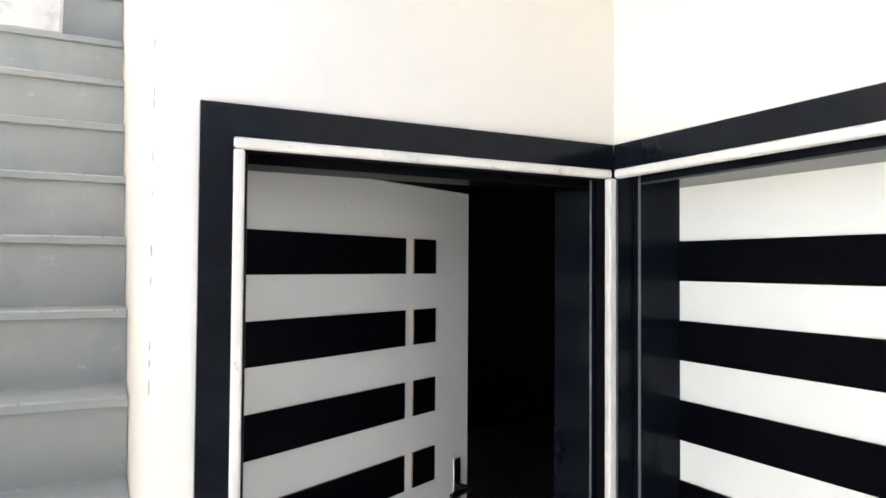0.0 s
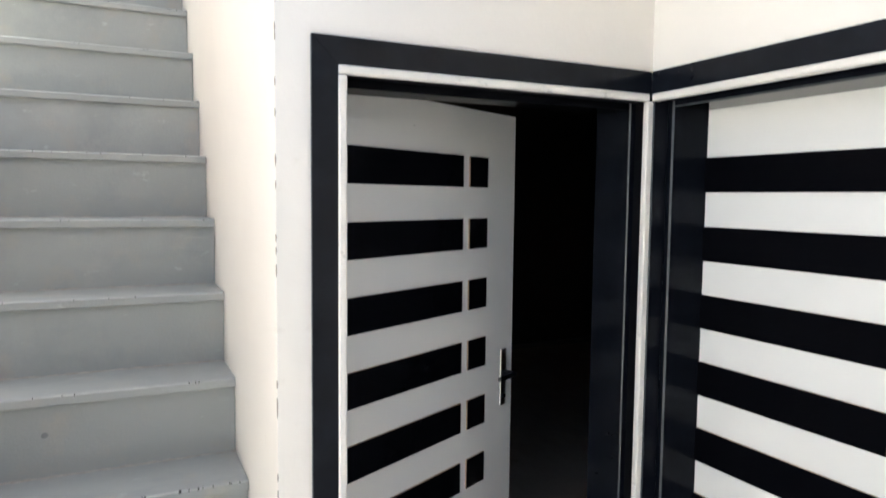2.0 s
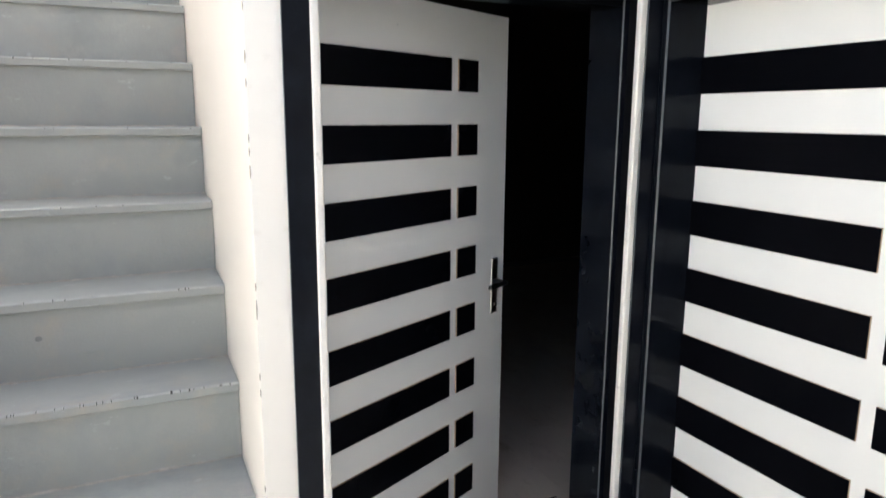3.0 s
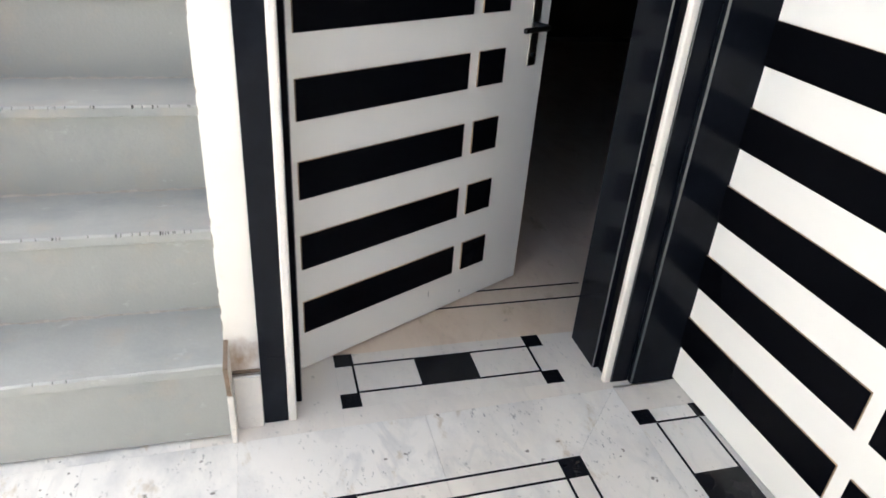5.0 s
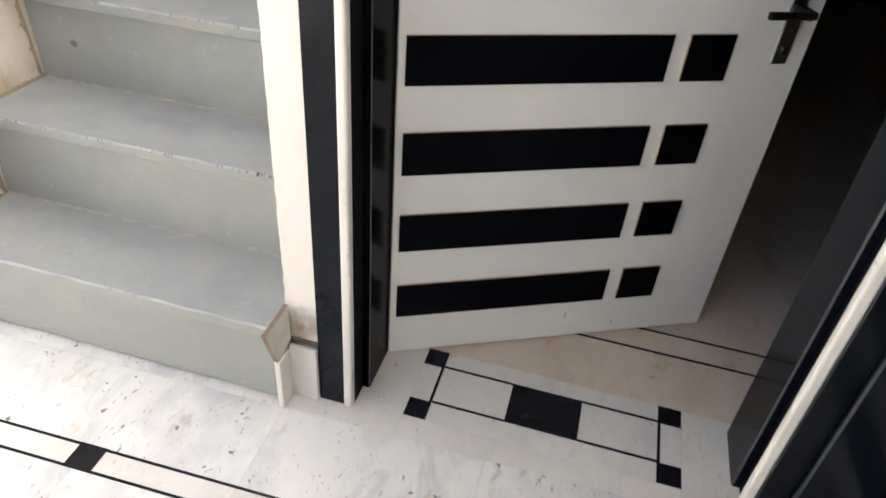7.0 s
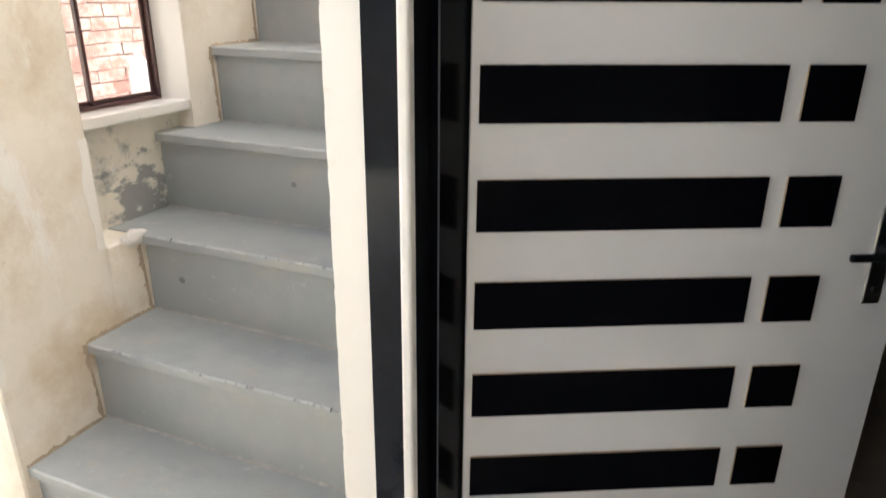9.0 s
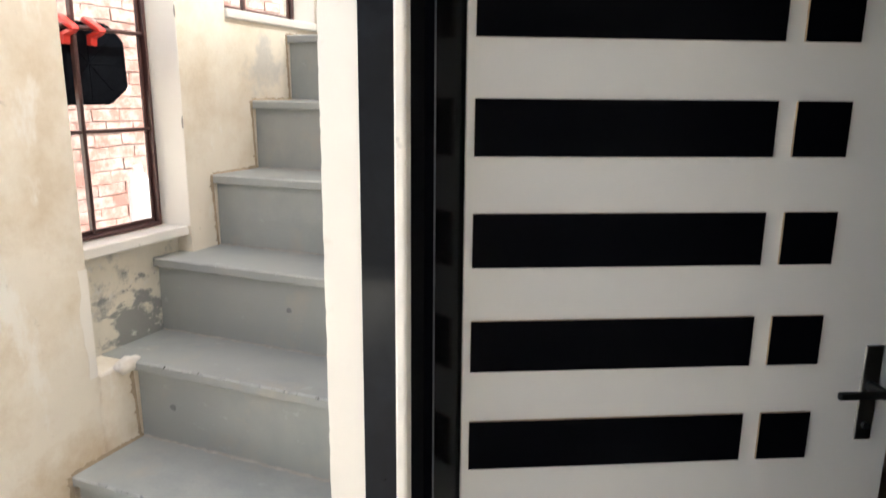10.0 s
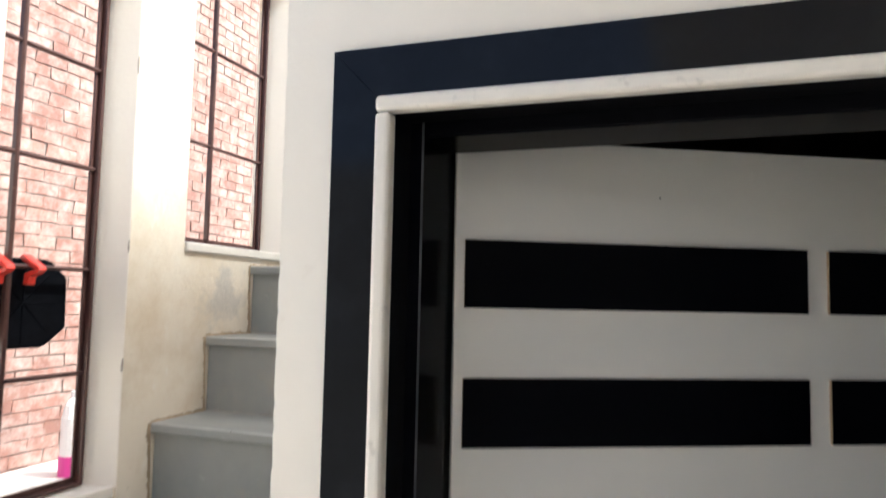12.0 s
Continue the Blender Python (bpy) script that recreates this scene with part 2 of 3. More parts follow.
GRIME = material("brown_grimy_plaster", (0.40, 0.31, 0.21), rough=0.95, vary=0.25, scale=30, fine=120, bump=0.8, bump_scale=150)
EARTH = material("dark_brown_dirt", (0.24, 0.175, 0.12), rough=0.95, vary=0.3, scale=30, fine=120, bump=0.8, bump_scale=150)
STAIN = material("dark_grey_stain", (0.20, 0.205, 0.20), rough=0.8, vary=0.25, scale=40, bump=0.2)
CONCRETE = material("smeared_cement_plaster", (0.66, 0.64, 0.61), rough=0.9, vary=0.1, scale=6, bump=0.5, dirt=(0.50, 0.49, 0.47), dirt_at=0.5, dirt_scale=5)


# ---- builders ----
def box_bm(x0, x1, y0, y1, z0, z1, bevel=0.0, seg=1, bm=None):
    bm = bm or bmesh.new()
    r = bmesh.ops.create_cube(bm, size=1.0)
    vs = r["verts"]
    for v in vs:
        v.co = Vector(((x0 + x1) / 2 + v.co.x * (x1 - x0), (y0 + y1) / 2 + v.co.y * (y1 - y0), (z0 + z1) / 2 + v.co.z * (z1 - z0)))
    if bevel:
        es = list({e for v in vs for e in v.link_edges})
        bmesh.ops.bevel(bm, geom=es, offset=bevel, segments=seg, affect="EDGES", profile=0.5)
    return bm


def arris_bm(x0, x1, y0, y1, z0, z1, bevel):
    """A stone bar whose narrow arrises carry the second material, a painted glint."""
    bm = box_bm(x0, x1, y0, y1, z0, z1, bevel)
    bm.normal_update()
    for f in bm.faces:
        f.material_index = 0 if max(abs(c) for c in f.normal) > 0.99 else 1
    return bm


def part(name, bm, mat, parent=None, label="", smooth=False):
    me = bpy.data.meshes.new(name)
    bm.normal_update()
    bm.to_mesh(me)
    bm.free()
    for m in (mat if isinstance(mat, (list, tuple)) else [mat]):
        me.materials.append(m)
    if smooth:
        for p in me.polygons:
            p.use_smooth = True
    ob = new(name, me)
    ob.parent = parent
    if label:
        tagged(ob, label)
    return ob


def structure(name, bm, mat, label, category):
    return tagged(part(name, bm, mat), label, category, kind="structure")


def thing(name, label, category, group="", at=None, kind=""):
    e = new(name)
    if at is not None:
        e.matrix_basis = at
    return tagged(e, label, category, group, kind)


def prism_bm(outline, axis, a, b, bm=None):
    """An outline of 2D points pushed from a to b along an axis (the outline holds the other two axes in order)."""
    bm = bm or bmesh.new()
    def at(p, v):
        c = list(p)
        c.insert(axis, v)
        return c
    lo = [bm.verts.new(at(p, a)) for p in outline]
    hi = [bm.verts.new(at(p, b)) for p in outline]
    n = len(outline)
    bm.faces.new(lo)
    bm.faces.new(hi)
    for i in range(n):
        bm.faces.new((lo[i], lo[(i + 1) % n], hi[(i + 1) % n], hi[i]))
    bmesh.ops.recalc_face_normals(bm, faces=bm.faces[:])
    return bm


def chipped_tread(x0, x1, y0, y1, z0, z1, seed, bm=None):
    """A stone tread whose front arris is worn and nicked."""
    rnd = random.Random(seed)
    bm = bm or bmesh.new()
    n = 420
    rows, cut = [], []
    for i in range(n + 1):
        x = x0 + (x1 - x0) * i / n
        c = 0.004 + rnd.uniform(0, 0.0015)
        if rnd.random() < (0.11 if seed in (2, 3) else 0.02):
            c += rnd.uniform(0.001, 0.0055)
        cut.append(c)
        w = 0.0012 * math.sin(i * 0.11 + seed)
        rows.append([bm.verts.new(p) for p in ((x, y1, z1), (x, y0 + c + w, z1), (x, y0 + w, z1 - c), (x, y0 + w, z0 + 0.003), (x, y0 + 0.003, z0), (x, y1, z0))])
    for i, (a, b) in enumerate(zip(rows, rows[1:])):
        for k in range(6):
            f = bm.faces.new((a[k], b[k], b[(k + 1) % 6], a[(k + 1) % 6]))
            if k == 1:
                f.material_index = 1 if cut[i] > 0.0066 else 2
    bm.faces.new(rows[0])
    bm.faces.new(rows[-1])
    bmesh.ops.recalc_face_normals(bm, faces=bm.faces[:])
    return bm


def chipped_post(outline, corner, z0, z1, seed, chance=0.22, size=0.011, step=0.018):
    """An upright prism whose one corner is knocked off here and there; chips get the second material."""
    rnd = random.Random(seed)
    bm = bmesh.new()
    n = int((z1 - z0) / step)
    m = len(outline)
    p, q, o = Vector(outline[corner]), Vector(outline[corner - 1]), Vector(outline[(corner + 1) % m])
    rows, run, cs = [], 0, []
    for i in range(n + 1):
        if run <= 0 and rnd.random() < chance:
            run = rnd.randrange(1, 5)
        run -= 1
        cs.append(rnd.uniform(0.3, 1.0) * size if run >= 0 else 0.0018)
    for i, c in enumerate(cs):
        z = z0 + (z1 - z0) * i / n
        ring = []
        for k, v in enumerate(outline):
            if k == corner:
                a, b = p + (q - p).normalized() * c, p + (o - p).normalized() * c * 0.6
                ring += [bm.verts.new((a.x, a.y, z)), bm.verts.new((b.x, b.y, z))]
            else:
                ring.append(bm.verts.new((v[0], v[1], z)))
        rows.append(ring)
    m += 1
    for i, (a, b) in enumerate(zip(rows, rows[1:])):
        for k in range(m):
            f = bm.faces.new((a[k], a[(k + 1) % m], b[(k + 1) % m], b[k]))
            if k == corner and max(cs[i], cs[i + 1]) > 0.004:
                f.material_index = 1
    bm.faces.new(rows[0])
    bm.faces.new(rows[-1])
    bmesh.ops.recalc_face_normals(bm, faces=bm.faces[:])
    return bm


# ---- plan ----
RISE, GOING = 0.265, 0.25
STEP_Y, STEP_Z = -0.06, 0.01          # nosing of step k: y = STEP_Y + GOING (k-1), z = STEP_Z + RISE k
X_SIDE = -0.089                       # stair side of the partition
X_NEAR, X_FAR = -1.074, -1.140        # stair wall: proud end pier, then the wall beyond the window
X_R = 1.105                           # right wall face
TOP = 2.75                            # underside of the unseen shading slab
JAMB_L = 0.112         # door opening
HEAD = 2.005

# ---- large structure ----
# back wall: partition beside the stairs, wall over the door
bm = chipped_post([(X_SIDE, 0.26), (X_SIDE, 0.014), (0.0, 0.012), (0.0, 0.26)], 1, -0.05, 3.62, 3, 0.30, 0.0055, 0.011)
structure("wall_pier", bm, (PIER_PAINT, CHIP), "cream painted wall pier between stairs and open door, chipped corner", "wall")
bm = box_bm(X_SIDE, 0.02, 0.26, 4.4, -0.05, 3.62)
structure("wall_partition", bm, WALL, "white painted partition wall along the grey stone stairs", "wall")
bm = box_bm(0.0, X_R + 0.3, 0.012, 0.26, 2.09, 3.2)
structure("wall_north", bm, WALL, "cream painted wall above the open striped door", "wall")
bm = box_bm(X_R, X_R + 0.3, -1.15, 0.011, 2.09, 3.2)
structure("wall_east", bm, WALL, "cream painted wall above the closed striped door", "wall")
bm = box_bm(X_R, X_R + 0.3, -4.4, -1.15, -0.05, 3.2)
structure("wall_east_end", bm, WALL, "plain cream painted wall beside the closed door", "wall")
# two unseen dark blocks, added to stop light leaking round the doors
structure("wall_corner_backing", box_bm(1.156, 1.46, 0.0125, 0.26, -0.05, 2.09), ROOM_GLOOM, "unseen dark block against light leaks behind the corner of two doors", "wall")
structure("wall_room_two", box_bm(1.46, 1.52, -1.2, 0.26, -0.05, 3.0), ROOM_GLOOM, "unseen dark block against light leaks behind the closed door", "wall")
# added wall out of view that holds back light from the south
structure("wall_south", box_bm(-3.65, 1.4, -4.6, -4.4, -0.12, 2.9), SOUTH_GREY, "unseen dark grey wall added to limit light from the yard", "wall")
# slab out of view, its edges set by how much sky it blocks
bm = box_bm(0.36, X_R + 0.1, -3.2, 0.011, TOP, TOP + 0.15)
structure("ceiling", bm, WALL, "unseen white slab added to shade the doors", "ceiling")

# room behind the open door, its darkness put into the wall colour
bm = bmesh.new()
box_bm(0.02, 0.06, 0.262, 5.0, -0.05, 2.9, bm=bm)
structure("wall_room_west", bm, ROOM_GLOOM, "plain room wall with the unlit gloom put into its colour", "wall")
structure("wall_room_north", box_bm(0.02, 5.0, 5.0, 5.1, -0.05, 2.9), ROOM_GLOOM, "plain room wall with the unlit gloom put into its colour", "wall")
structure("wall_room_east", box_bm(5.0, 5.1, 0.0, 5.1, -0.05, 2.9), ROOM_GLOOM, "plain room wall with the unlit gloom put into its colour", "wall")
structure("wall_room_south", box_bm(1.52, 5.0, 0.05, 0.26, -0.05, 2.9), ROOM_GLOOM, "plain room wall with the unlit gloom put into its colour", "wall")
structure("ceiling_room", box_bm(0.02, 5.1, 0.262, 5.1, 2.9, 3.0), ROOM_GLOOM, "plain room ceiling with the unlit gloom put into its colour", "ceiling")

# stair wall with its two window openings
W1 = (0.30, 0.815, 0.805, 2.78)       # y0 y1 z0 z1 of the niche
W2 = (1.06, 1.675, 1.915, 3.10)
X_OUT = -1.31
bm = bmesh.new()
box_bm(X_OUT, X_NEAR, -0.08, 0.318, -0.05, 3.4, 0.006, bm=bm)
structure("wall_stair_end", bm, STAIR_WALL, "stained cream limewashed end of the stair wall", "wall")
bm = bmesh.new()
box_bm(X_OUT, X_FAR, W1[1], W2[0], -0.05, 3.4, bm=bm)
box_bm(X_OUT, X_FAR, W2[1], 4.4, -0.05, 3.4, bm=bm)
box_bm(X_OUT, X_FAR, W2[0], W2[1], -0.05, W2[2] - 0.02, bm=bm)
box_bm(X_OUT, X_FAR, W2[0], W2[1], W2[3], 3.4, bm=bm)
box_bm(X_OUT, X_FAR, 0.318, W1[1], W1[3], 3.4, bm=bm)
structure("wall_west", bm, STAIR_WALL, "stained cream limewashed stair wall with two window openings", "wall")
structure("wall_ledge", box_bm(X_OUT, X_NEAR, 0.318, 0.47, -0.05, 0.800, 0.006), STAIR_WALL, "rough plaster ledge beside the third step", "wall")
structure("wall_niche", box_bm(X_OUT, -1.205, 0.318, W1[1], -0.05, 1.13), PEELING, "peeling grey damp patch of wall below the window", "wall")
structure("wall_stair_top", box_bm(-1.36, 0.02, 4.4, 4.55, -0.05, 5.6), WALL, "plain white wall at the head of the stairs", "wall")

# ground outside
structure("ground", box_bm(-60, 60, -60, 60, -0.30, -0.12), GROUND, "pale concrete ground round the house", "ground")


# ---- floor ----
floor = structure("floor", box_bm(-3.2, 5.0, -4.2, 5.0, -0.10, -0.004), MARBLE_PLAIN, "white marble porch floor with black stone inlay lines", "floor")
SLOPE = 0.02


def slab(x0, x1, y0, y1, mat=MARBLE, z=0.0, name="marble_slab", skew=0.0):
    g = 0.0003
    bm = box_bm(x0 + g, x1 - g, y0 + g, y1 - g, -0.02, z)
    for v in bm.verts:
        if v.co.y < 0:
            v.co.y += skew * (v.co.x - 0.4)
    return part(name, bm, mat, floor)


def inlay(x0, x1, y0, y1, skew=0.0):
    return slab(x0, x1, y0, y1, INLAY, 0.0012, "inlay_strip" if min(x1 - x0, y1 - y0) < 0.02 else "inlay_square", skew)


# threshold of the open door
for x0, x1 in ((-0.2, 0.225), (0.95, 1.3)):
    slab(x0, x1, -0.052, 0.275, MARBLE_PLAIN, skew=SLOPE)
slab(0.225, 0.95, -0.052, 0.018, MARBLE_PLAIN, skew=SLOPE)
slab(0.225, 0.288, 0.018, 0.275, MARBLE_PLAIN)
slab(0.887, 0.95, 0.018, 0.275, MARBLE_PLAIN)
slab(0.288, 0.887, 0.018, 0.275, MARBLE_PLAIN)
slab(-0.2, 1.3, 0.275, 0.487, MARBLE_BEIGE)
slab(0.0, 1.3, 0.487, 0.582, MARBLE_BEIGE)
slab(0.0, 1.3, 0.582, 1.2, MARBLE_BEIGE)
for xa in (0.0, 1.3, 2.6, 3.8):
    for ya in (0.275, 1.2, 2.4, 3.6):
        if xa > 1 or ya > 1:
            slab(xa, xa + 1.3 if xa else 1.3, ya, ya + 1.2 if ya > 1 else 1.2, MARBLE_BEIGE)
inlay(0.487, 0.682, 0.081, 0.221)
for xa, xb in ((0.226, 0.287), (0.887, 0.949)):
    inlay(xa, xb, 0.213, 0.275)
    inlay(xa, xb, 0.019, 0.082)
inlay(0.287, 0.487, 0.214, 0.222), inlay(0.682, 0.887, 0.214, 0.222)
inlay(0.287, 0.487, 0.080, 0.088), inlay(0.682, 0.887, 0.080, 0.088)
inlay(0.279, 0.287, 0.082, 0.213), inlay(0.887, 0.895, 0.082, 0.213)
inlay(0.06, 1.25, 0.483, 0.491), inlay(0.06, 1.25, 0.577, 0.585)

# porch slabs
XB = [-3.0, -2.36, -1.72, -1.10, -0.465, -0.075, 0.465, 0.785, 1.095]


def cut_slab(outline):
    bm = prism_bm([(x, y + SLOPE * (x - 0.4)) for x, y in outline], 2, -0.02, 0.0)
    return part("marble_slab", bm, MARBLE, floor)


cut_slab([(0.4656, -0.0526), (1.094, -0.0526), (0.8575, -0.2994), (0.4656, -0.2994)])
cut_slab([(1.0946, -0.0530), (1.0946, -0.9394), (0.8586, -0.9394), (0.8586, -0.2994)])
for a, b in zip(XB[:7], XB[1:7]):
    slab(a, b, -0.300, -0.052, MARBLE, skew=SLOPE)
slab(-3.0, -1.37, -0.052, 0.6, MARBLE, skew=SLOPE)
slab(-1.37, -0.2, -0.052, 0.03, MARBLE, skew=SLOPE)
for a, b in zip(XB, XB[1:-1]):
    slab(a, b, -0.368, -0.300, MARBLE_PLAIN, skew=SLOPE)
for row in range(5):
    for a, b in zip(XB, XB[1:-1]):
        slab(a, b, -1.0 - row * 0.64, -0.368 - row * 0.64 if row == 0 else -0.36 - row * 0.64, MARBLE, skew=SLOPE)
    y1 = -0.30 - row * 0.64
    slab(0.785, 0.858, y1 - 0.64, y1, MARBLE_PLAIN, skew=SLOPE)
    if row:
        slab(0.858, 1.095, y1 - 0.64, y1, MARBLE, skew=SLOPE)
for k in range(-4, 2):
    xs = 0.150 + 0.64 * k
    inlay(xs, xs + 0.073, -0.370, -0.298, SLOPE)
    if k < 1:
        inlay(xs + 0.073, xs + 0.64, -0.307, -0.299, SLOPE)
        inlay(xs + 0.073, xs + 0.64, -0.370, -0.362, SLOPE)
for row in range(4):
    y1 = -0.370 - row * 0.64
    inlay(0.789, 0.797, y1 - 0.567, y1, SLOPE), inlay(0.855, 0.863, y1 - 0.567, y1, SLOPE)
    inlay(0.790, 0.863, y1 - 0.64, y1 - 0.567, SLOPE)
# threshold of the closed door
slab(1.095, 1.40, -0.15, -0.030, MARBLE_PLAIN)
slab(1.095, 1.158, -0.87, -0.15, MARBLE)
slab(1.158, 1.40, -0.87, -0.15, MARBLE)
slab(1.095, 1.40, -1.15, -0.87, MARBLE_PLAIN)
for ya in (-0.148, -0.811):
    inlay(1.097, 1.158, ya - 0.061, ya), inlay(1.297, 1.358, ya - 0.061, ya)
inlay(1.158, 1.297, -0.211, -0.203), inlay(1.158, 1.297, -0.819, -0.811)
inlay(1.150, 1.158, -0.811, -0.211), inlay(1.300, 1.308, -0.811, -0.211)
inlay(1.158, 1.300, -0.610, -0.412)


# ---- stairs ----
stairs = thing("staircase", "steep staircase of grey stone treads and risers between cream walls", "staircase", kind="structure")
for k in range(1, 13):
    y, z = STEP_Y + GOING * (k - 1), STEP_Z + RISE * k + (0.07 if k == 12 else 0)
    xl = X_NEAR if k < 3 else (X_NEAR if k == 3 else (-1.205 if k == 4 else X_FAR))
    deep = GOING + 0.03 if k < 12 else 1.6
    bm = bmesh.new()
    chipped_tread(xl + 0.002, X_SIDE - 0.002, y, y + deep, z - 0.032, z, k, bm=bm)
    if k == 3:
        box_bm(-1.203, X_NEAR + 0.004, y + 0.004, y + deep, z - 0.032, z - 0.001, bm=bm)
    part("tread", bm, (KOTA, NICK, WORN), stairs)
    bm = box_bm(xl + 0.002, X_SIDE - 0.002, y + 0.022, y + 0.042, STEP_Z + RISE * (k - 1), z - 0.032)
    part("riser", bm, KOTA, stairs)
    if k > 1:
        rnd = random.Random(40 + k)
        bm = bmesh.new()
        zt = STEP_Z + RISE * (k - 1)
        ends = [bm.verts.new((xl + 0.003 + (X_SIDE - xl - 0.006) * i / 60, y + 0.0215 - rnd.uniform(0.003, 0.012), zt + 0.0006)) for i in range(61)]
        tops = [bm.verts.new((v.co.x, y + 0.0216, zt + rnd.uniform(0.001, 0.006))) for v in ends]
        for i in range(60):
            bm.faces.new((ends[i], ends[i + 1], tops[i + 1], tops[i]))
        part("mortar_joint", bm, JOINT, stairs, "pale mortar line")
structure("stair_core", prism_bm([(STEP_Y + 0.05, -0.05), (STEP_Y + 0.05, 0.03), (STEP_Y + 0.05 + 11 * GOING, 0.03 + 10.6 * RISE), (4.3, 0.03 + 10.6 * RISE), (4.3, -0.05)], 0, X_FAR, X_SIDE - 0.001), CONCRETE, "rough concrete core under the stone steps", "stairs")

# rough plaster seam where the stair wall meets the steps
rnd = random.Random(77)
bm = bmesh.new()


def seam(p0, p1, out, n, x):
    """A ragged strip of plaster from p0 to p1 in the wall plane, up to a hand's edge wide."""
    p0, p1, out = Vector(p0), Vector(p1), Vector(out)
    prev = None
    for i in range(n + 1):
        c = p0.lerp(p1, i / n)
        w = 0.004 + 0.012 * abs(noise.noise(Vector((c.x * 22, c.y * 22, x)))) + rnd.uniform(0, 0.004) + (rnd.uniform(0.003, 0.008) if rnd.random() < 0.1 else 0)
        a = bm.verts.new((x + 0.005, c.x, c.y))
        b = bm.verts.new((x + 0.0008, c.x + out.x * w, c.y + out.y * w))
        if prev:
            bm.faces.new((prev[0], a, b, prev[1]))
        prev = (a, b)


for k in range(1, 9):
    y, z = STEP_Y + GOING * (k - 1), STEP_Z + RISE * k
    if k == 4:
        continue
    x = X_NEAR if k <= 3 else X_FAR
    seam((y, z), (y + GOING + 0.02, z), (0, 1), 44, x) if k != 3 else None
    if k > 1:
        seam((y - 0.001, z), (y + 0.012, z - RISE), (-1, 0), 44, x)
tagged(part("plaster_seam", bm, GRIME), "ragged brown plaster seam along the steps", "plaster seam", kind="structure")

# parapet block at the turn of the stairs
structure("stair_parapet", box_bm(X_FAR, -0.378, 2.45, 2.60, STEP_Z + RISE * 11, 4.3, 0.008), CONCRETE, "smeared cement parapet at the turn of the stairs", "parapet")

# ---- door surrounds ----
def bullnose_bar(x0, x1, y0, y1, z0, z1, r):
    return box_bm(x0, x1, y0, y1, z0, z1, r, 3)


s1 = thing("door_surround", "polished black granite door surround with a white marble bead", "door surround", kind="structure")
part("jamb_face", prism_bm([(0.0, 0.2375), (0.068, 0.2375), (0.068, 2.0292), (0.0, 2.0992)], 1, 0.0, 0.0125), GRANITE, s1)
part("jamb_face", box_bm(0.0, 0.068, 0.0004, 0.0125, 0.0, 0.2367, 0.0008), GRANITE, s1)
bm = prism_bm([(0.068, 2.030), (1.093, 2.030), (1.093, 2.10), (0.0, 2.10)], 1, -0.0002, 0.012)
part("lintel_face", bm, GRANITE, s1)
part("bead", bullnose_bar(0.068, 0.092, -0.006, 0.02, 0.0, 2.006, 0.007), WHITE_STONE, s1, "white marble bead")
part("bead", bullnose_bar(0.068, 1.086, -0.006, 0.02, 2.006, 2.030, 0.007), WHITE_STONE, s1, "white marble bead")
part("bead", bullnose_bar(1.070, 1.096, -0.012, 0.012, 0.0, 2.006, 0.007), WHITE_STONE, s1, "white marble corner bead")

s2 = thing("door_surround", "polished black granite surround of the closed door, white marble bead", "door surround", kind="structure")
bm = box_bm(1.093, X_R, -1.13, -0.001, 2.030, 2.10, 0.001)
part("lintel_face", bm, GRANITE, s2)
part("jamb_face", box_bm(1.093, X_R, -1.13, -1.062, 0.0, 2.030, 0.002), GRANITE, s2)
part("bead", bullnose_bar(1.087, 1.115, -1.062, -0.007, 2.006, 2.030, 0.007), WHITE_STONE, s2, "white marble bead")
part("bead", bullnose_bar(1.087, 1.115, -1.062, -1.038, 0.0, 2.006, 0.007), WHITE_STONE, s2, "white marble bead")

# ---- door frames of black granite, with a rebate ----
f1 = thing("door_frame", "deep black polished stone frame of the open door", "door frame", kind="structure")
part("reveal", arris_bm(0.0, 0.092, 0.013, 0.075, -0.012, HEAD + 0.03, 0.002), (MATTE_BLACK, EDGE_GLINT), f1)
part("jamb", arris_bm(0.0, JAMB_L, 0.075, 0.235, -0.012, HEAD + 0.03, 0.0025), (JAMB_BLACK, EDGE_GLINT), f1)
part("reveal", arris_bm(1.090, 1.155, 0.012, 0.070, -0.012, HEAD + 0.03, 0.003), (MATTE_BLACK, EDGE_GLINT), f1)
part("jamb", arris_bm(1.070, 1.155, 0.070, 0.245, -0.012, HEAD + 0.03, 0.004), (FRAME_GRANITE, EDGE_GLINT), f1)
part("head", arris_bm(0.090, 1.090, 0.013, 0.075, 2.008, 2.09, 0.002), (MATTE_BLACK, EDGE_GLINT), f1)
part("head", box_bm(JAMB_L, 1.070, 0.075, 0.19, 1.985, 2.09, 0.003), JAMB_BLACK, f1)
part("head", box_bm(JAMB_L, 1.070, 0.19, 0.24, 2.04, 2.09, 0.003), JAMB_BLACK, f1)

f2 = thing("door_frame", "deep black polished stone frame of the closed door", "door frame", kind="structure")
part("reveal", arris_bm(1.097, 1.160, -0.010, 0.012, -0.012, HEAD + 0.03, 0.003), (FRAME_GRANITE, EDGE_GLINT), f2)
part("jamb", arris_bm(1.160, 1.36, -0.030, 0.012, -0.012, HEAD + 0.03, 0.005), (FRAME_GRANITE, EDGE_GLINT), f2)
part("head", arris_bm(1.106, 1.160, -1.05, -0.010, 2.008, 2.09, 0.002), (FRAME_GRANITE, EDGE_GLINT), f2)
part("head", arris_bm(1.160, 1.36, -1.05, -0.030, 1.99, 2.09, 0.005), (FRAME_GRANITE, EDGE_GLINT), f2)
